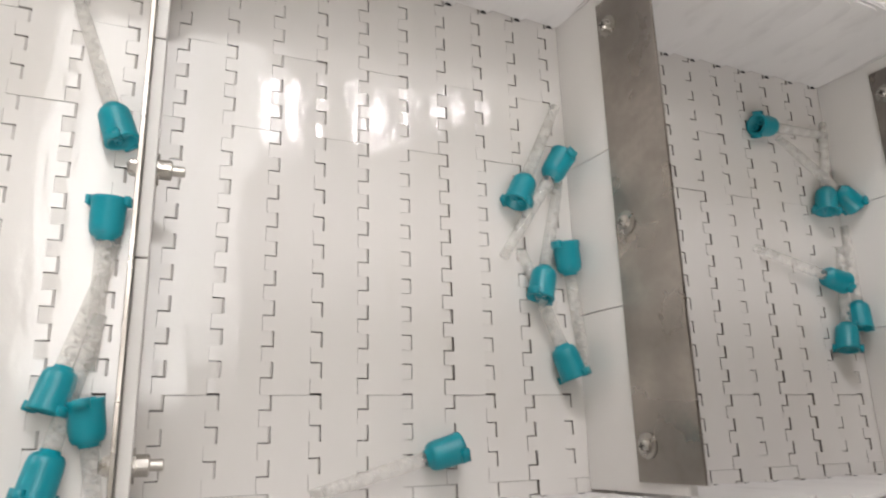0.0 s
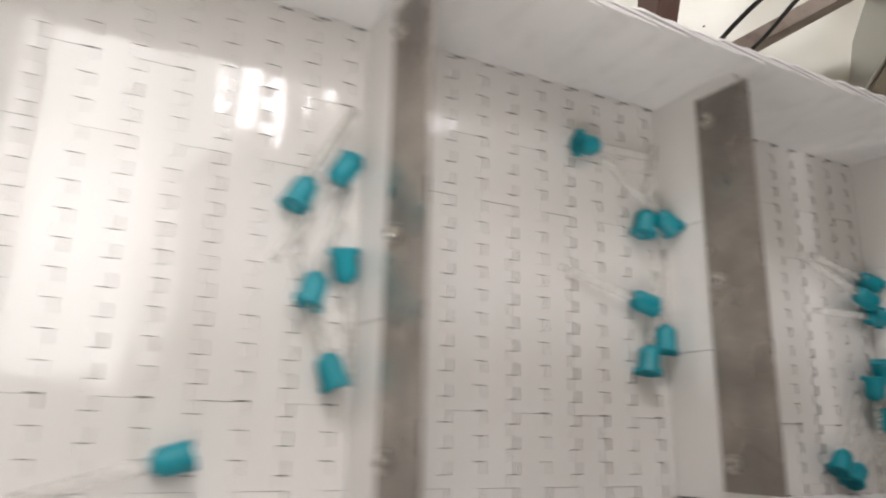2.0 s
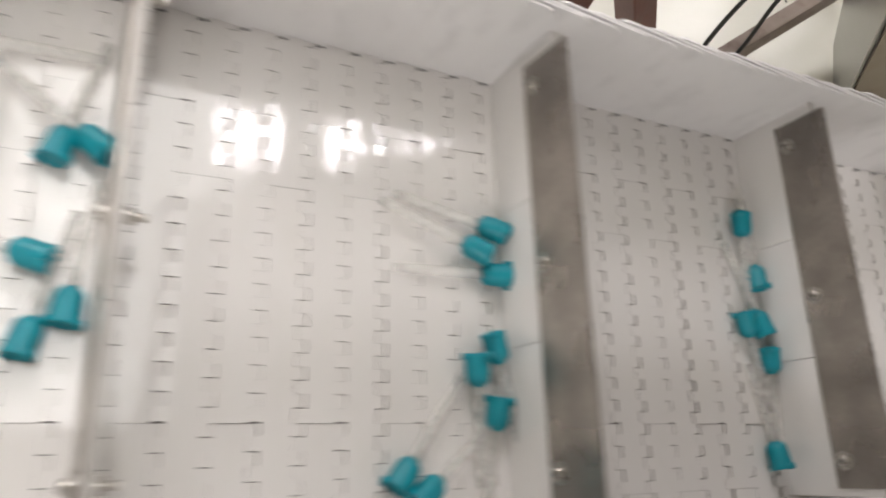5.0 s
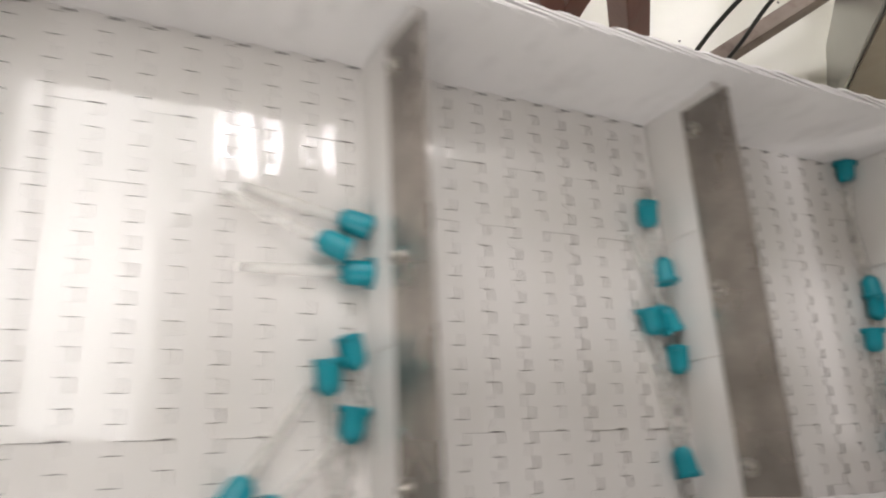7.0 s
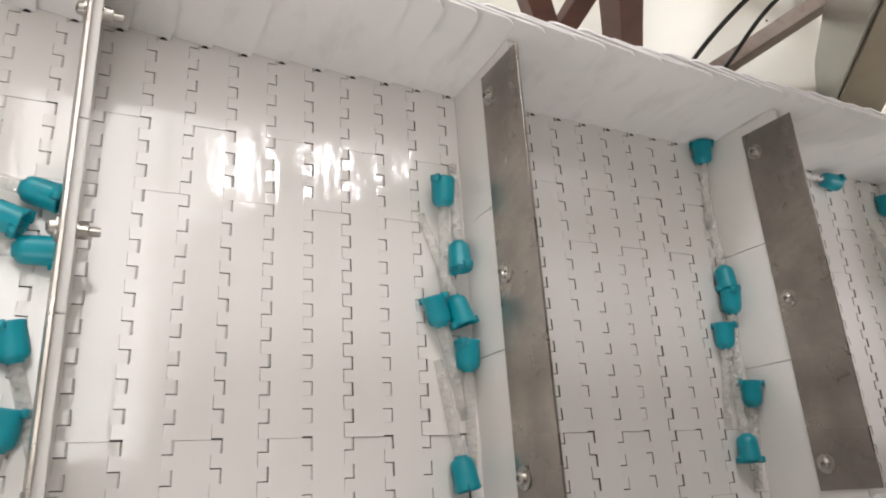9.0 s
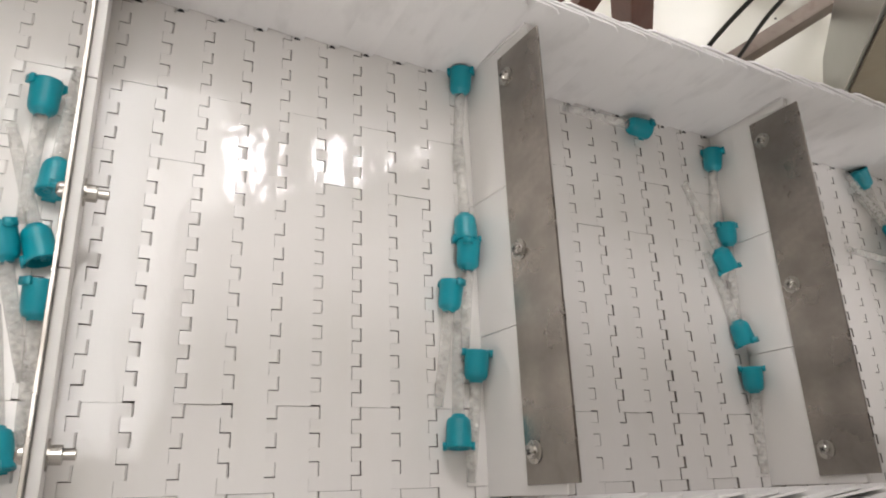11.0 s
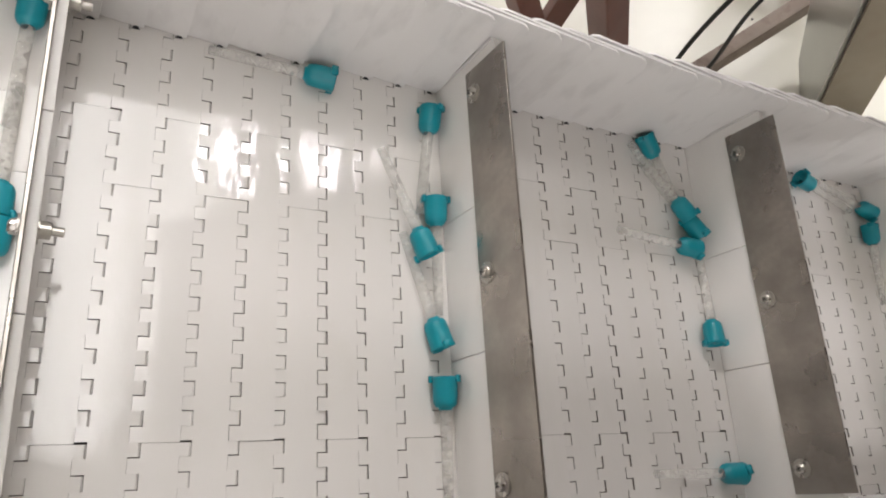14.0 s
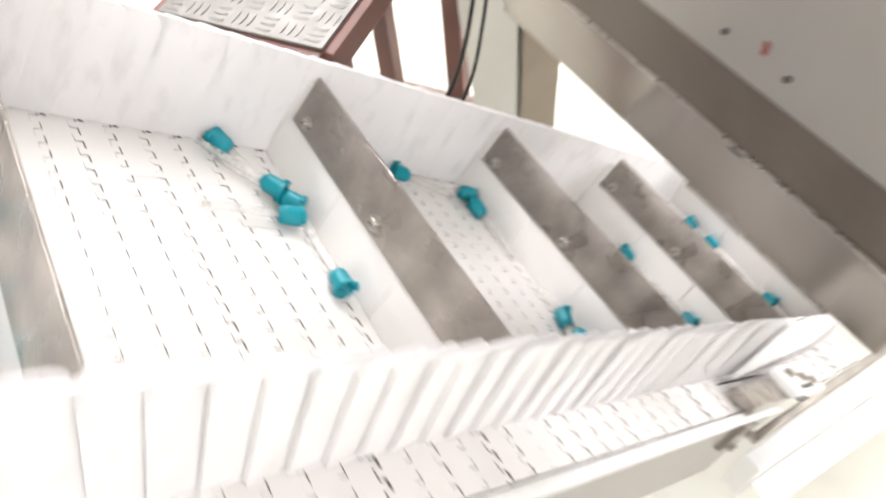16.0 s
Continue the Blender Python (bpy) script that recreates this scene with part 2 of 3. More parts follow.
def ride(ob, x, local=None):
    """ob travels with the belt; x is its place along the belt at the start."""
    RIDERS.append((ob, x, local or Matrix()))
    ob.matrix_basis = on_path(x) @ (local or Matrix())


def flight_x(n):
    return (9 + 10 * (n - 3)) * PITCH


# ---- room ----
def slab(name, dims, mat, label, category):
    return tagged(new(name, box_mesh(name, mat, dims)), label, category, kind="structure")


slab("floor", (-5, 7, -4, 5, -0.1, 0), FLOORM, "pale cream epoxy workshop floor with scuffs", "floor")
slab("ceiling", (-5, 7, -4, 5, CEIL + 0.03, CEIL + 0.13), WALLM, "plain off-white ceiling", "ceiling")
slab("wall_north", (-5, 7, 5, 5.1, 0, CEIL + 0.03), WALLM, "plain off-white painted wall", "wall")
slab("wall_south", (-5, 7, -4.1, -4, 0, CEIL + 0.03), WALLM, "plain off-white painted wall", "wall")
slab("wall_east", (7, 7.1, -4, 5, 0, CEIL + 0.03), WALLM, "plain off-white painted wall", "wall")
slab("wall_west", (-5.1, -5, -4, 5, 0, CEIL + 0.03), WALLM, "plain off-white painted wall", "wall")
ADDED_PANE = glow("added_window_glow", 2.0)
win = tagged(new("window_1"), "unseen window added to the far wall for low side light", "window", kind="structure")
part("pane", box_mesh("pane", ADDED_PANE, (6.985, 6.99, ADDED_WINDOW[0] - ADDED_WINDOW[2] / 2, ADDED_WINDOW[0] + ADDED_WINDOW[2] / 2, ADDED_WINDOW[1] - ADDED_WINDOW[3] / 2, ADDED_WINDOW[1] + ADDED_WINDOW[3] / 2)), win)
WY, WZ, WW, WH = ADDED_WINDOW[0], ADDED_WINDOW[1], ADDED_WINDOW[2] / 2, ADDED_WINDOW[3] / 2
for y0, y1, z0, z1 in ((WY - WW - 0.06, WY - WW, WZ - WH - 0.06, WZ + WH + 0.06), (WY + WW, WY + WW + 0.06, WZ - WH - 0.06, WZ + WH + 0.06), (WY - WW, WY + WW, WZ - WH - 0.06, WZ - WH), (WY - WW, WY + WW, WZ + WH, WZ + WH + 0.06)):
    part("window_frame", box_mesh("window_frame", WHITEP, (6.975, 6.999, y0, y1, z0, z1)), win)
for x, y, sx, sy, power in LAMPS:
    lampob = tagged(new("ceiling_light"), "unseen flat white ceiling light panel, switched on", "ceiling light", "ceiling lights")
    lampob.matrix_basis = pose(x, y, CEIL)
    part("frame", box_mesh("frame", WHITEP, (-sx / 2 - 0.03, sx / 2 + 0.03, -sy / 2 - 0.03, sy / 2 + 0.03, -0.03, 0.03), 0.004), lampob)
    part("diffuser", box_mesh("diffuser", DIFFUSER, (-sx / 2, sx / 2, -sy / 2, sy / 2, -0.036, -0.03)), lampob)

# ---- conveyor frame ----
FAR, NEAR = 0.048, -0.357
frame_ob = tagged(new("incline_conveyor"), "inclined steel conveyor with pale wear strip carrying the belt", "conveyor")
frame_ob.matrix_basis = SLOPE
for name, y0, y1 in (("side_plate", NEAR - 0.010, NEAR - 0.0016), ("side_plate", FAR + 0.0016, FAR + 0.010)):
    part(name, box_mesh(name, PANEL, (-2.9, 0.02, y0, y1, -0.13, -0.004), 0.002), frame_ob)
part("wear_strip", box_mesh("wear_strip", WHITEP, (-2.9, 0.02, NEAR - 0.014, NEAR - 0.0012, -0.0038, 0.0012), 0.003), frame_ob)
part("bed_plate", box_mesh("bed_plate", STEEL, (-2.9, 0.02, NEAR - 0.003, FAR + 0.003, -0.13, -0.12)), frame_ob)

# level infeed run
low = on_path(BEND_AT + BEND_R * radians(TILT) + 0.01).translation
infeed = tagged(new("infeed_conveyor"), "white-painted level infeed conveyor under the hopper", "conveyor")
part("channel", box_mesh("channel", WHITEP, (0.0, 1.9, NEAR - 0.045, NEAR - 0.016, low.z - 0.12, low.z - 0.005), 0.003), infeed)
part("channel", box_mesh("channel", WHITEP, (0.0, 1.9, FAR + 0.016, FAR + 0.030, low.z - 0.12, low.z - 0.005), 0.003), infeed)
part("lip", box_mesh("lip", WHITEP, (0.0, 1.9, NEAR - 0.085, NEAR - 0.046, low.z - 0.050, low.z - 0.044), 0.002), infeed)
for lx in (0.35, 1.8):
    for ly in (NEAR - 0.03, FAR + 0.023):
        part("leg", box_mesh("leg", WHITEP, (lx - 0.02, lx + 0.02, ly - 0.0135, ly + 0.0135, 0.0, low.z - 0.121)), infeed)
for lx in (-1.9,):
    for ly in (NEAR - 0.045, FAR + 0.03):
        zt = BASE - lx * math.tan(radians(TILT)) - 0.03
        part("leg", mesh("leg", beam((lx, ly, 0), (lx, ly, zt), 0.04, 0.03, (1, 0, 0)), WHITEP), frame_ob, SLOPE.inverted())


# ---- belt ----
TAU, Y_T = 0.016, -0.0185
GAP_R, GAP_L = 0.00022, 0.00014
# the tooth tips are chamfered by this length and depth
TIP, DROP = 0.0012, 0.0009


def tooth(y, shift):
    """True where the hinge line stands at its downhill position."""
    return ((y - Y_T - shift) / TAU) % 1.0 < 0.5


def module_mesh(y0, y1, shift):
    """One hinged belt plate between two crosswise seams, with interlocking teeth on both long edges."""
    ys = [y0]
    k = math.floor((y0 - Y_T) / (TAU / 2)) + 1
    while Y_T + k * TAU / 2 < y1 - 0.0015:
        if Y_T + k * TAU / 2 > y0 + 0.0015:
            ys.append(Y_T + k * TAU / 2)
        k += 1
    ys.append(y1)
    left, right, tips = [], [], []
    for a, b in zip(ys, ys[1:]):
        down = tooth((a + b) / 2, 0)
        e = 0.00010
        xl = (-0.0028 + GAP_R / 2) if down else (-0.0088 + GAP_L / 2)
        xr = PITCH + ((-0.0028 - GAP_R / 2) if down else (-0.0088 - GAP_L / 2))
        inset_l, inset_r = (e, -e) if down else (-e, e)
        a1, b1 = (a if a == y0 else a - inset_l), (b if b == y1 else b + inset_l)
        left += [(xl, a1), (xl, b1)]
        a2, b2 = (a if a == y0 else a - inset_r), (b if b == y1 else b + inset_r)
        if down:
            tips.append((xr - TIP, xr, a2, b2))
            xr -= TIP
        right += [(xr, a2), (xr, b2)]
    bm = prism([(x, y + shift) for x, y in right + left[::-1]], -0.0085, 0.0)
    # upright plate edges get the painted gap shade
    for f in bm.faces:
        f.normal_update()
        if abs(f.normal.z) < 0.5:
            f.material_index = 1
    for x0, x1, a, b in tips:
        v = [bm.verts.new((x, y + shift, z)) for x, z in ((x0, -0.0085), (x1, -0.0085), (x1, -DROP), (x0, 0.0)) for y in (a, b)]
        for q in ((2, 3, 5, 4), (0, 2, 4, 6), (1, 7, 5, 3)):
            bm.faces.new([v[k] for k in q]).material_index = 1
        bm.faces.new([v[k] for k in (4, 5, 7, 6)])
    bmesh.ops.remove_doubles(bm, verts=bm.verts, dist=0.000002)
    return mesh("belt_module", bm, [BELT, GAP_SHADE])


SEAMS = {0: (NEAR, -0.251, -0.059, FAR), 1: (NEAR, -0.299, -0.107, FAR)}
MODULES = {p: [module_mesh(a + 0.0001, b - 0.0001, 0.0002 * (1 if p else -1)) for a, b in zip(SEAMS[p], SEAMS[p][1:])] for p in (0, 1)}
# flat dark bar added below the plates so the hinge gaps look shaded
GAP_BACKING = mesh("gap_backing", box(bmesh.new(), -0.0135, 0.0110, NEAR + 0.004, FAR - 0.004, -0.0150, -0.0095), DARK)


def guard_mesh(side):
    """A thin overlapping side plate with a rounded top corner; side is +1 on the far edge."""
    outline = [(-0.016, 0.0), (0.0305, 0.0), (0.0315, 0.02), (0.0315, 0.082)]
    outline += [(0.0205 + 0.011 * math.cos(a), 0.086 + 0.011 * math.sin(a)) for a in (0.25, 0.7, 1.15, 1.5)]
    outline += [(0.004, 0.0965), (-0.041, 0.0965), (-0.0455, 0.0945), (-0.0475, 0.089)]
    bm = prism(outline, -0.0009, 0.0009)
    bm.transform(Matrix(((1, 0, 0, 0), (0, 0, -1, 0), (0, 1, 0, 0), (0, 0, 0, 1))))
    bm.transform(pose(0, 0, 0, 0, 0, -7.0 if side > 0 else 7.0))
    return mesh("side_guard", bm, GUARD)


GUARDS = {1: guard_mesh(1), -1: guard_mesh(-1)}
HOLE = mesh("guard_slot", prism([(-0.0022, -0.0013), (0.0026, -0.0013), (0.0004, 0.0016)], 0.0003, 0.0009), BLACK)

LEAN = 5.0
FLIGHT_PIECES = ((-0.3055, -0.2035), (-0.2030, -0.1070), (-0.1065, 0.0002))


def flight_mesh(y0, y1):
    return box_mesh("flight_panel", FLIGHTM, (0.0020, 0.0070, y0, y1, 0.0004, 0.0775), 0.0006)


FLIGHTS = [flight_mesh(a, b) for a, b in FLIGHT_PIECES]
STRIP = box_mesh("steel_strip", STEEL, (0.0, 0.0018, -0.2998, -0.0095, 0.0438, 0.0893), 0.0003)
WASHER = mesh("washer", lathe([(-0.0011, 0.0025), (-0.0011, 0.0068), (-0.0001, 0.0068), (-0.0001, 0.0025)], 20), BRIGHT)


def screw_mesh():
    bm = lathe([(-0.0048, 0.0006), (-0.0046, 0.0026), (-0.0036, 0.0037), (-0.0012, 0.0041), (-0.0012, 0.0020)], 16)
    bm2 = bm
    for rot in (0, 90):
        q = box(bmesh.new(), -0.00495, -0.0044, -0.0020, 0.0020, -0.0004, 0.0004)
        q.transform(pose(0, 0, 0, rot, 0, 0))
        tmp = bpy.data.meshes.new("cross_slot")
        q.to_mesh(tmp)
        q.free()
        n0 = len(bm2.faces)
        bm2.from_mesh(tmp)
        bm2.faces.ensure_lookup_table()
        for f in bm2.faces[n0:]:
            f.material_index = 1
        bpy.data.meshes.remove(tmp)
    return mesh("screw_head", bm2, [BRIGHT, DARK])


SCREW = screw_mesh()
NUT = mesh("nut", lathe([(0.0072, 0.0022), (0.0072, 0.0070), (0.0082, 0.0070), (0.0082, 0.0044), (0.0130, 0.0044), (0.0136, 0.0038), (0.0136, 0.0024), (0.0185, 0.0024), (0.0190, 0.0016)], 6 * 3, True), BRIGHT)
SCREW_Y = (-0.0287, -0.156, -0.2816)

belt = tagged(new("conveyor_belt"), "white hinged plastic conveyor belt with side guards and upright flights", "conveyor belt")
FIRST, LAST = -39, 71
FLIGHT_ROWS = {9 + 10 * (n - 3): n for n in range(-2, 10)}
# small differences of lean between the flights, degrees
FLIGHT_LEAN = {-1: -5.5, 3: -4.0, 5: -1.5}


def belt_row(i):
    row = part("belt_row", GAP_BACKING, belt)
    ride(row, i * PITCH)
    rng = random.Random(i)
    for me in MODULES[i % 2]:
        part("belt_module", me, row, pose(0, 0, rng.uniform(-0.00012, 0.0), rng.uniform(-0.12, 0.12), rng.uniform(-0.35, 0.35), 0))
    for s, y in ((1, 0.0044), (-1, -0.3117)):
        part("side_guard", GUARDS[s], row, pose(0.0, y, 0.0003, rng.uniform(-0.6, 0.6), rng.uniform(-0.6, 0.6), rng.uniform(-0.7, 0.7)))
    part("guard_slot", HOLE, row, pose(0.0, 0.0, 0))
    part("guard_slot", HOLE, row, pose(0.0, -0.3085, 0, 0, 0, 180))
    if i in FLIGHT_ROWS:
        n = FLIGHT_ROWS[i]
        m = pose(0.0042, 0, 0, 0, LEAN + FLIGHT_LEAN.get(n, 0), 0)
        for me in FLIGHTS:
            part("flight_panel", me, row, m)
        part("steel_strip", STRIP, row, m, "mottled stainless strip")
        for y in SCREW_Y:
            sm = m @ pose(0, y + rng.uniform(-0.001, 0.001), 0.0531, rng.uniform(0, 90), 0, 0)
            part("screw", SCREW, row, sm, "cross-slot steel screw")
            part("washer", WASHER, row, sm)
            part("nut", NUT, row, sm)
        part("end_bracket", END, row, m)


END = mesh("end_bracket", box(bmesh.new(), 0.0010, 0.0090, 0.0004, 0.0038, 0.0010, 0.0760), FLIGHTM)
for i in range(FIRST, LAST):
    belt_row(i)


# ---- mixing tips ----
def cap_mesh():
    prof = [(-0.0030, 0.0006), (-0.0032, 0.0064), (-0.0104, 0.0072), (-0.0106, 0.0089), (-0.0096, 0.0092), (-0.0078, 0.0087), (0.0030, 0.0084), (0.0062, 0.0080), (0.0082, 0.0068), (0.0090, 0.0048), (0.0102, 0.0046), (0.0105, 0.0038)]
    bm = lathe([(x, r * 0.94) for x, r in prof], 24)
    for a, w in ((40, 0.0034), (220, 0.0034)):
        q = box(bmesh.new(), -0.0113, -0.0070, -w, w, 0.0076, 0.0100)
        q.transform(pose(0, 0, 0, a, 0, 0))
        tmp = bpy.data.meshes.new("lug")
        q.to_mesh(tmp)
        q.free()
        bm.from_mesh(tmp)
        bpy.data.meshes.remove(tmp)
    return mesh("cap", bm, TEAL, True)


def sockets_mesh():
    bm = lathe([(-0.0034, 0.0001), (-0.0034, 0.0026), (-0.0090, 0.0024), (-0.0090, 0.0014), (-0.0036, 0.0012)], 12)
    geo = bm.verts[:] + bm.faces[:]
    two = bmesh.ops.duplicate(bm, geom=geo)["geom"]
    bmesh.ops.translate(bm, verts=geo[:len(geo) - len([g for g in geo if isinstance(g, bmesh.types.BMFace)])], vec=(0, 0.0030, 0))
    bmesh.ops.translate(bm, verts=[g for g in two if isinstance(g, bmesh.types.BMVert)], vec=(0, -0.0030, 0))
    return mesh("inlet", bm, TEAL, True)


def mixer_mesh():
    bm = bmesh.new()
    turns, steps = 11, 132
    prev = None
    for k in range(steps + 1):
        x = 0.010 + 0.056 * k / steps
        seg = int(k / 12)
        a = math.pi * (k / 12) * (1 if seg % 2 else -1) + (math.pi / 2) * seg
        r = 0.0031
        v = [bm.verts.new((x, s * r * math.cos(a), s * r * math.sin(a))) for s in (-1, 1)]
        if prev:
            bm.faces.new((prev[0], prev[1], v[1], v[0]))
        prev = v
    return mesh("mixing_element", bm, MIXER)


CAP = cap_mesh()
INLET = sockets_mesh()
TUBE = mesh("tube", lathe([(0.0095, 0.0040), (0.030, 0.0038), (0.060, 0.0034), (0.066, 0.0031), (0.072, 0.0030), (0.072, 0.0022), (0.064, 0.0024)], 16), CLEAR, True)
MIX = mixer_mesh()

# per cell: place from the flight (mm), across (mm), height of the cap (mm), heading of the tube (degrees)
CELLS = {
    -1: [(-9, -119, 8, 109), (-9, -169, 8, -91), (-23, -249, 8, 75), (-9, -264, 8, -80), (-24, -285, 13, 77)],
    0: [(-34, -127, 8, 63), (-10, -110, 13, -122), (-23, -185, 8, 74), (-4, -169, 8, -81), (-9, -232, 8, 110), (-91, -282, 8, -165)],
    1: [(-71, -50, 8, 4), (-18, -104, 8, 75), (-1, -102, 14, 141), (-24, -167, 8, 164), (-4, -193, 8, 83), (-21, -210, 8, 77)],
    2: [(-4, -120, 8, 165), (-19, -137, 13, 157), (-3, -153, 8, 180), (-7, -204, 13, -74), (-22, -219, 14, -87), (-6, -246, 8, -98), (-71, -281, 8, 54), (-56, -291, 10, 39)],
    3: [(-15, -88, 12, -91), (-4, -132, 8, 88), (-23, -173, 8, -75), (-7, -171, 8, 108), (-3, -202, 8, -89), (-11, -275, 8, 99)],
    4: [(-4, -11, 8, -93), (-6, -128, 8, 89), (-5, -149, 8, -93), (-20, -179, 8, -97), (-3, -225, 9, -94), (-18, -266, 8, 86)],
    5: [(-88, -13, 8, 175), (-5, -30, 8, -97), (-4, -101, 8, -89), (-16, -125, 12, 112), (-7, -186, 8, 106), (-4, -225, 8, -89)],
    6: [(-46, -12, 8, -61), (-22, -67, 12, 129), (-9, -81, 8, 129), (-21, -101, 10, 174), (-8, -173, 8, 86), (-14, -283, 8, 178)],
    7: [(-95, -13, 8, -16), (-7, -31, 8, 159), (-9, -59, 8, -89), (-13, -222, 8, -117), (-9, -246, 8, 84), (-5, -287, 8, 86)],
    8: [(-7, -116, 8, -95), (-4, -232, 8, 81), (-7, -260, 10, 92)],
    9: [(-9, -60, 8, -90), (-8, -105, 8, -88), (-8, -225, 8, 88)],
}

first_tip = None
for n, tips in CELLS.items():
    for k, (dx, dy, dz, head) in enumerate(tips):
        dz_m = max(dz, 9) / 1000
        fall = -math.degrees(math.asin(min(1, (dz_m - 0.0034 - (0.004 if dz > 9 else 0)) / 0.072)))
        local = pose(0, dy / 1000, dz_m + 0.0003, 0, 0, head) @ pose(0, 0, 0, 0, -fall, 0) @ pose(0, 0, 0, (n * 67 + k * 131) % 360, 0, 0)
        if first_tip is None:
            tip = tagged(new("mixing_tip"), "mixing tip with teal cap and clear tube lying on the belt", "mixing tip", "mixing tips")
            part("cap", CAP, tip, None, "teal plastic cap")
            part("inlet", INLET, tip)
            part("tube", TUBE, tip, None, "clear plastic tube").visible_shadow = False
            part("mixing_element", MIX, tip, None, "milky white helix")
            first_tip = tip
        else:
            tip = copy_thing(first_tip, Matrix())
        ride(tip, flight_x(n) + dx / 1000, local)

# ---- hopper, column, step ----
HX = 0.030
hopper = tagged(new("hopper"), "stainless infeed hopper with bolted upper panel above the belt", "hopper")
H0 = BASE
part("front_plate", box_mesh("front_plate", PLATE, (HX, HX + 0.004, -0.40, 0.252, H0 + 0.165, H0 + 0.262)), hopper)
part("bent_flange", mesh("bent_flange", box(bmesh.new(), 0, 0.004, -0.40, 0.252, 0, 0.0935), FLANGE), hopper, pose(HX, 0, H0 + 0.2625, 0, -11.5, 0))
part("upper_panel", box_mesh("upper_panel", PANEL, (HX - 0.019, HX - 0.014, -0.60, 0.150, H0 + 0.356, H0 + 1.0)), hopper, None, "light grey upper panel")
part("side_plate", box_mesh("side_plate", PLATE, (HX + 0.005, 1.2, -0.404, -0.400, H0 + 0.60, H0 + 1.0)), hopper)
part("side_plate", box_mesh("side_plate", PLATE, (HX + 0.005, 1.2, 0.100, 0.104, H0 + 0.165, H0 + 1.0)), hopper)
part("back_plate", box_mesh("back_plate", PLATE, (1.2, 1.204, -0.404, 0.104, H0 + 0.60, H0 + 1.0)), hopper)
BOLT = mesh("bolt", lathe([(-0.003, 0.0005), (-0.003, 0.0030), (-0.001, 0.0034), (0.0, 0.0034)], 12), DARK)
for by, bz in ((-0.137, 0.388), (-0.211, 0.386), (-0.05, 0.388)):
    part("bolt", BOLT, hopper, pose(HX - 0.019, by, H0 + bz))
part("weld_seam", mesh("weld_seam", beam((HX - 0.001, -0.40, H0 + 0.262), (HX - 0.001, 0.252, H0 + 0.262), 0.0035, 0.0035, bevel=0.0008), BRIGHT), hopper)
part("slot", box_mesh("slot", DARK, (HX - 0.0006, HX + 0.0003, -0.188, -0.170, H0 + 0.2535, H0 + 0.2560)), hopper)
part("red_mark", box_mesh("red_mark", REDM, (HX - 0.0196, HX - 0.0190, -0.184, -0.178, H0 + 0.391, H0 + 0.405)), hopper)

column = tagged(new("support_column"), "square stainless support column beside the conveyor", "column")
SIDEWAYS = Matrix(((0, 0, 1, 0), (1, 0, 0, 0), (0, 1, 0, 0), (0, 0, 0, 1)))
part("post", mesh("post", prism([(0.252, 0.0), (0.290, 0.0), (0.346, 0.046), (0.373, 0.148), (0.436, 0.40), (0.440, H0 + 0.42), (0.258, H0 + 0.42)], 0.056, 0.137), SHEET), column, SIDEWAYS)
part("face_panel", box_mesh("face_panel", TAN, (0.062, 0.1365, 0.2475, 0.2515, 0.004, H0 + 0.418), 0.001), column, None, "stained olive-tan face panel")

skirt = tagged(new("side_skirt"), "fixed white side skirt with steel hold-down block", "side skirt")
skirt.matrix_basis = SLOPE
part("skirt_plate", mesh("skirt_plate", prism([(-0.06, 0.012), (0.11, 0.06), (0.115, 0.098), (0.05, 0.108), (-0.06, 0.102)], -0.002, 0.002), WHITEP), skirt, Matrix(((1, 0, 0, 0), (0, 0, -1, -0.322), (0, 1, 0, 0), (0, 0, 0, 1))))
part("hold_down_block", box_mesh("hold_down_block", STEEL, (-0.086, 0.012, -0.366, -0.336, 0.002, 0.020), 0.002), skirt, None, "stainless hold-down block")
part("bracket", box_mesh("bracket", WHITEP, (0.013, 0.10, -0.374, -0.330, 0.020, 0.034), 0.003), skirt)
for bx, by in ((0.03, -0.366), (0.05, -0.366), (-0.02, -0.379), (0.0, -0.379)):
    part("bolt", BOLT, skirt, pose(bx, by, 0.036, 0, 90, 0))

HEX = mesh("hex_bolt", lathe([(-0.0062, 0.0005), (-0.0062, 0.0048), (-0.0055, 0.0056), (-0.0010, 0.0056), (-0.0010, 0.0080), (0.0, 0.0080)], 6), STEEL)
clamp = part("clamp_plate", box_mesh("clamp_plate", STEEL, (-0.082, -0.046, -0.3745, -0.3672, -0.052, -0.008), 0.0012), skirt, None, "dark stainless clamp plate")
for bx, bz in ((-0.073, -0.040), (-0.056, -0.020)):
    part("hex_bolt", HEX, clamp, pose(bx, -0.3745, bz, 0, 0, 90))
for bx, by in ((0.058, -0.353), (0.078, -0.360), (0.030, -0.345)):
    part("hex_bolt", HEX, skirt, pose(bx, by, 0.034, 0, 90, 0))
# dark strip in place of the shade between skirt and belt
part("slot_gap", box_mesh("slot_gap", DARK, (-0.10, 0.012, -0.3245, -0.3242, 0.006, 0.0105)), skirt)
part("guide_rail", box_mesh("guide_rail", STEEL, (0.02, 1.9, NEAR - 0.0145, NEAR - 0.003, low.z - 0.006, low.z + 0.006), 0.0015), infeed, None, "grey steel guide rail")

crumbs = random.Random(5)
CRUMB = mesh("floor_crumb", prism([(-0.002, -0.0012), (0.0018, -0.0014), (0.0022, 0.001), (-0.001, 0.0016)], 0.0, 0.0015), DARK)
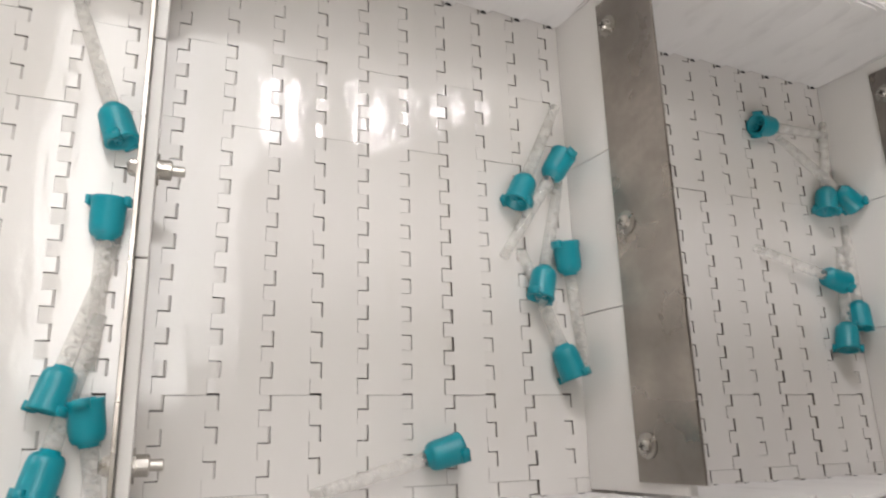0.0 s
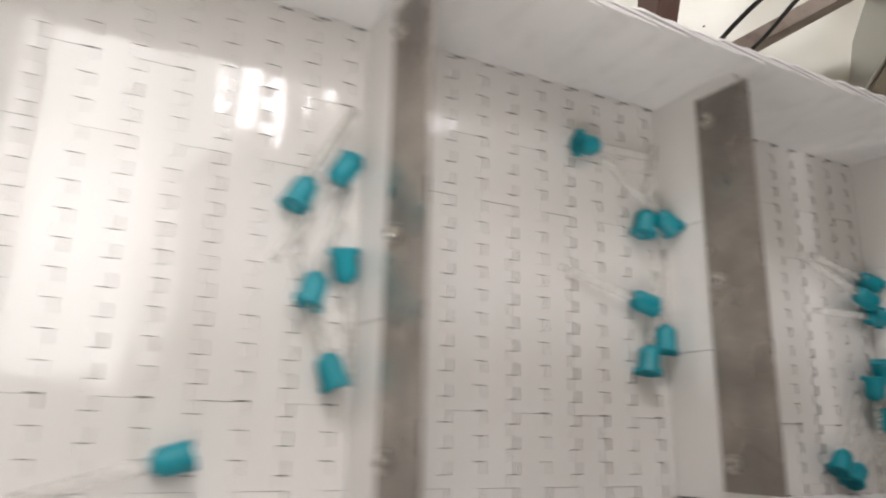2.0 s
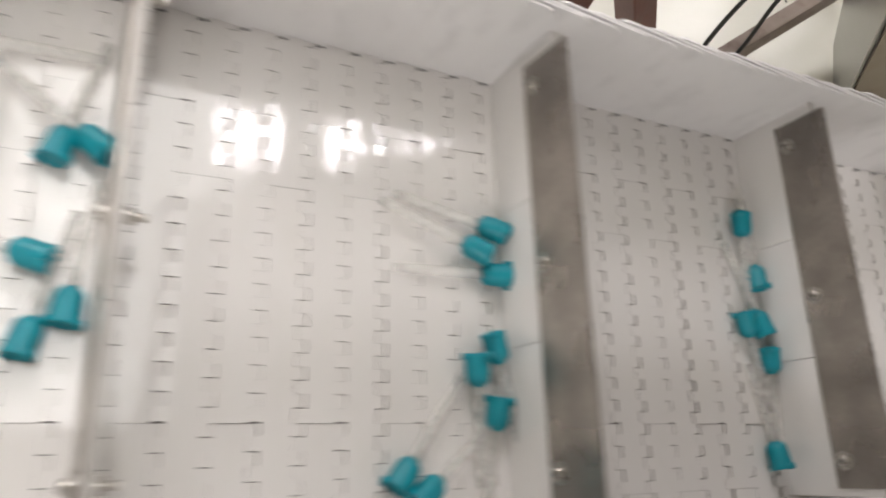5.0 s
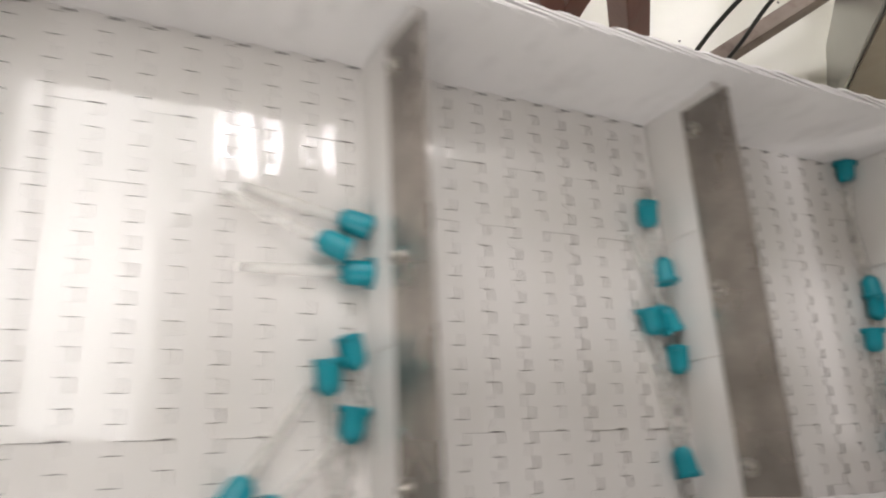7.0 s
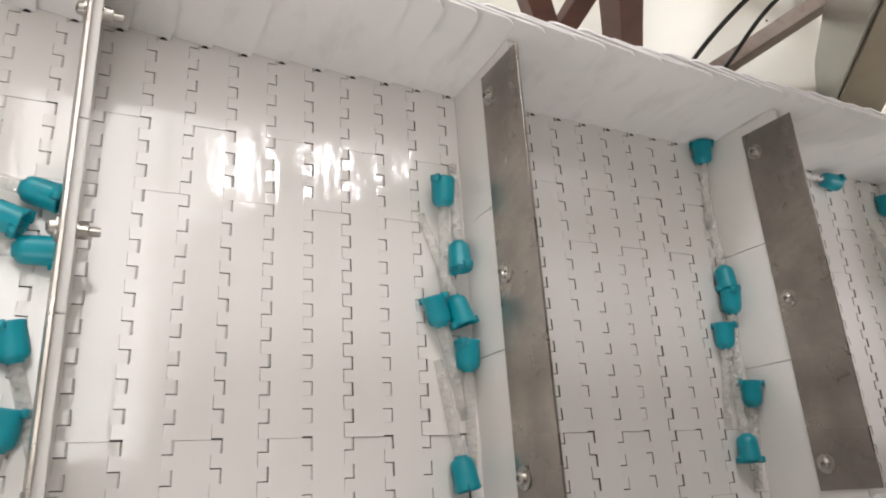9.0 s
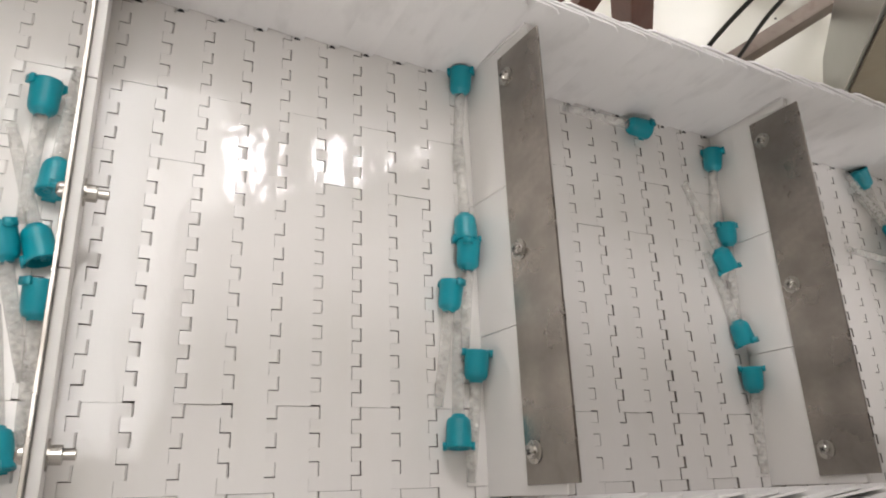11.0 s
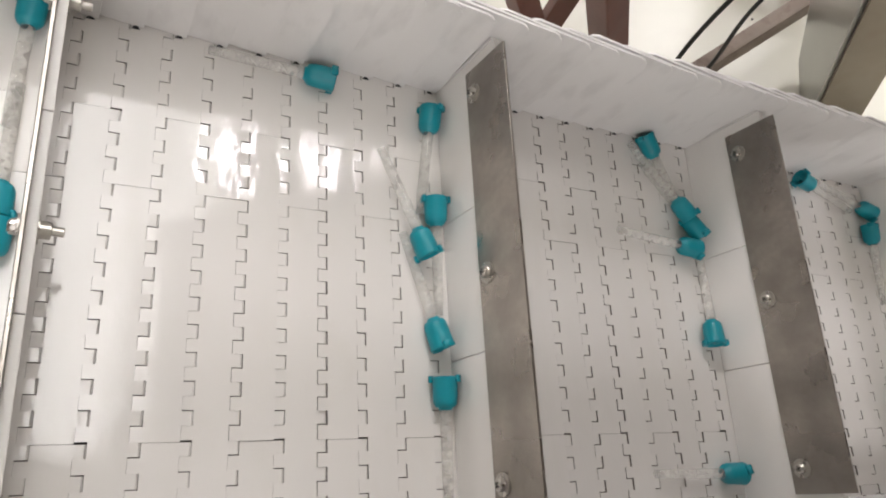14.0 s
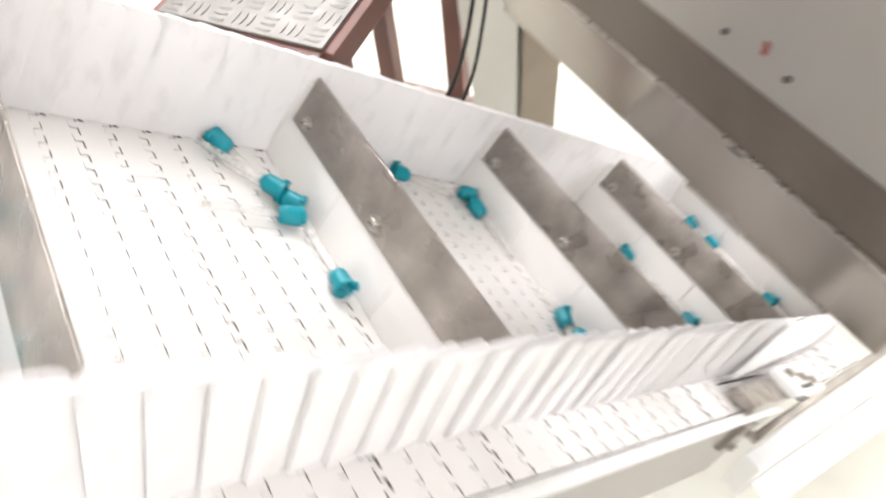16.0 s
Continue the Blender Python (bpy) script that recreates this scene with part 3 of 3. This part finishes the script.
for k in range(14):
    ob = tagged(new("crumb", CRUMB), "dark crumb of dirt on the cream floor", "debris", "crumbs on the floor")
    ob.matrix_basis = pose(crumbs.uniform(-0.16, 0.02), crumbs.uniform(0.2, 0.7), 0.0005, 0, 0, crumbs.uniform(0, 180))

E1, E2 = Vector((-0.6, 0.8, 0)), Vector((0.8, 0.6, 0))
CORNER = Vector((-0.262, 0.200, BASE + 0.27))


def at(a, b, z):
    v = CORNER + E1 * a + E2 * b
    return (v.x, v.y, z)


step = tagged(new("step_platform"), "work step with checker plate top on a red-brown steel frame", "step")
ZT = BASE + 0.27
TURN = math.degrees(math.atan2(E2.y, E2.x))
deck = box(bmesh.new(), 0.0, 0.47, 0.0, 0.24, -0.004, 0.0)
deck_ob = part("deck", mesh("deck", deck, CHECK), step, Matrix.Translation(CORNER) @ pose(0, 0, 0.001, 0, 0, TURN), "checker plate deck")
rib_me = mesh("rib", prism([(-0.011, 0), (-0.006, 0.0018), (0.006, 0.0018), (0.011, 0), (0.006, -0.0018), (-0.006, -0.0018)], 0.0, 0.0012), CHECK)
for u in range(10):
    for v in range(7):
        for k in (-2, 0, 2):
            if (u + v) % 2 == 0:
                m = pose(0.02 + u * 0.0345 + k * 0.0055, 0.018 + v * 0.0345, 0.0, 0, 0, 90)
            else:
                m = pose(0.02 + u * 0.0345, 0.018 + v * 0.0345 + k * 0.0055, 0.0)
            part("rib", rib_me, deck_ob, m)
for a0, b0, a1, b1 in ((0.0, 0.0, 0.0, 0.47), (0.24, 0.0, 0.24, 0.47), (0.0, 0.0, 0.24, 0.0), (0.0, 0.47, 0.24, 0.47)):
    part("top_rail", mesh("top_rail", beam(at(a0, b0, ZT - 0.022), at(a1, b1, ZT - 0.022), 0.03, 0.036), BROWN), step)
LEGS = ((0.49, 0.46, 0.0, 0.0), (0.045, 0.06, -0.02, -0.005), (0.04, 0.47, 0.04, 0.0), (0.185, 0.45, 0.0, 0.0), (0.205, 0.05, 0.0, 0.0))
for a, b, da, db in LEGS:
    part("leg", mesh("leg", beam(at(a - 0.035 if a < 0.06 and b < 0.1 else a, b - 0.03 if b < 0.1 else b, ZT - 0.04), at(a + 0.02 if b < 0.1 and a < 0.1 else a, b, 0.0), 0.036, 0.036, (E1.x, E1.y, 0)), BROWN), step)
part("rung", mesh("rung", beam(at(0.028, 0.08, 0.115), at(-0.045, 0.46, 0.115), 0.024, 0.03), WORN), step)
part("rung", mesh("rung", beam(at(-0.03, 0.46, 0.117), at(0.50, 0.46, 0.117), 0.024, 0.03), WORN), step)
part("rung", mesh("rung", beam(at(0.06, 0.06, 0.119), at(0.22, 0.05, 0.119), 0.03, 0.03), WORN), step)
part("brace", mesh("brace", beam(at(0.20, 0.06, 0.20), at(0.06, 0.20, ZT - 0.05), 0.03, 0.03), BROWN), step)


def cable(points, r):
    cu = bpy.data.curves.new("cable_run", "CURVE")
    cu.dimensions, cu.bevel_depth, cu.bevel_resolution = "3D", r, 3
    sp = cu.splines.new("BEZIER")
    sp.bezier_points.add(len(points) - 1)
    for bp, q in zip(sp.bezier_points, points):
        bp.co = q
        bp.handle_left_type = bp.handle_right_type = "AUTO"
    cu.materials.append(BLACK)
    tmp = bpy.data.objects.new("tmp", cu)
    scene.collection.objects.link(tmp)
    bpy.context.view_layer.update()
    me = bpy.data.meshes.new_from_object(tmp.evaluated_get(bpy.context.evaluated_depsgraph_get()))
    bpy.data.objects.remove(tmp)
    ob = new("cable", me)
    return tagged(ob, "black rubber cable hanging beside the conveyor", "cable", "cables")


cable([(-0.20, 0.312, 0.006), (-0.165, 0.304, BASE - 0.215), (-0.085, 0.300, BASE - 0.038), (-0.040, 0.300, BASE + 0.018), (0.007, 0.300, BASE + 0.164), (0.030, 0.290, BASE + 0.40)], 0.0035)
cable([(-0.15, 0.322, 0.006), (-0.100, 0.306, BASE - 0.215), (-0.042, 0.304, BASE - 0.054), (-0.018, 0.304, BASE - 0.025), (0.022, 0.304, BASE + 0.096), (0.042, 0.292, BASE + 0.40)], 0.0031)


# ---- travel of the belt and tips ----
def motions():
    for ob, x, local in RIDERS:
        walk(ob, [(t, on_path(x - travel(t)) @ local) for t in TIMES])


motions()
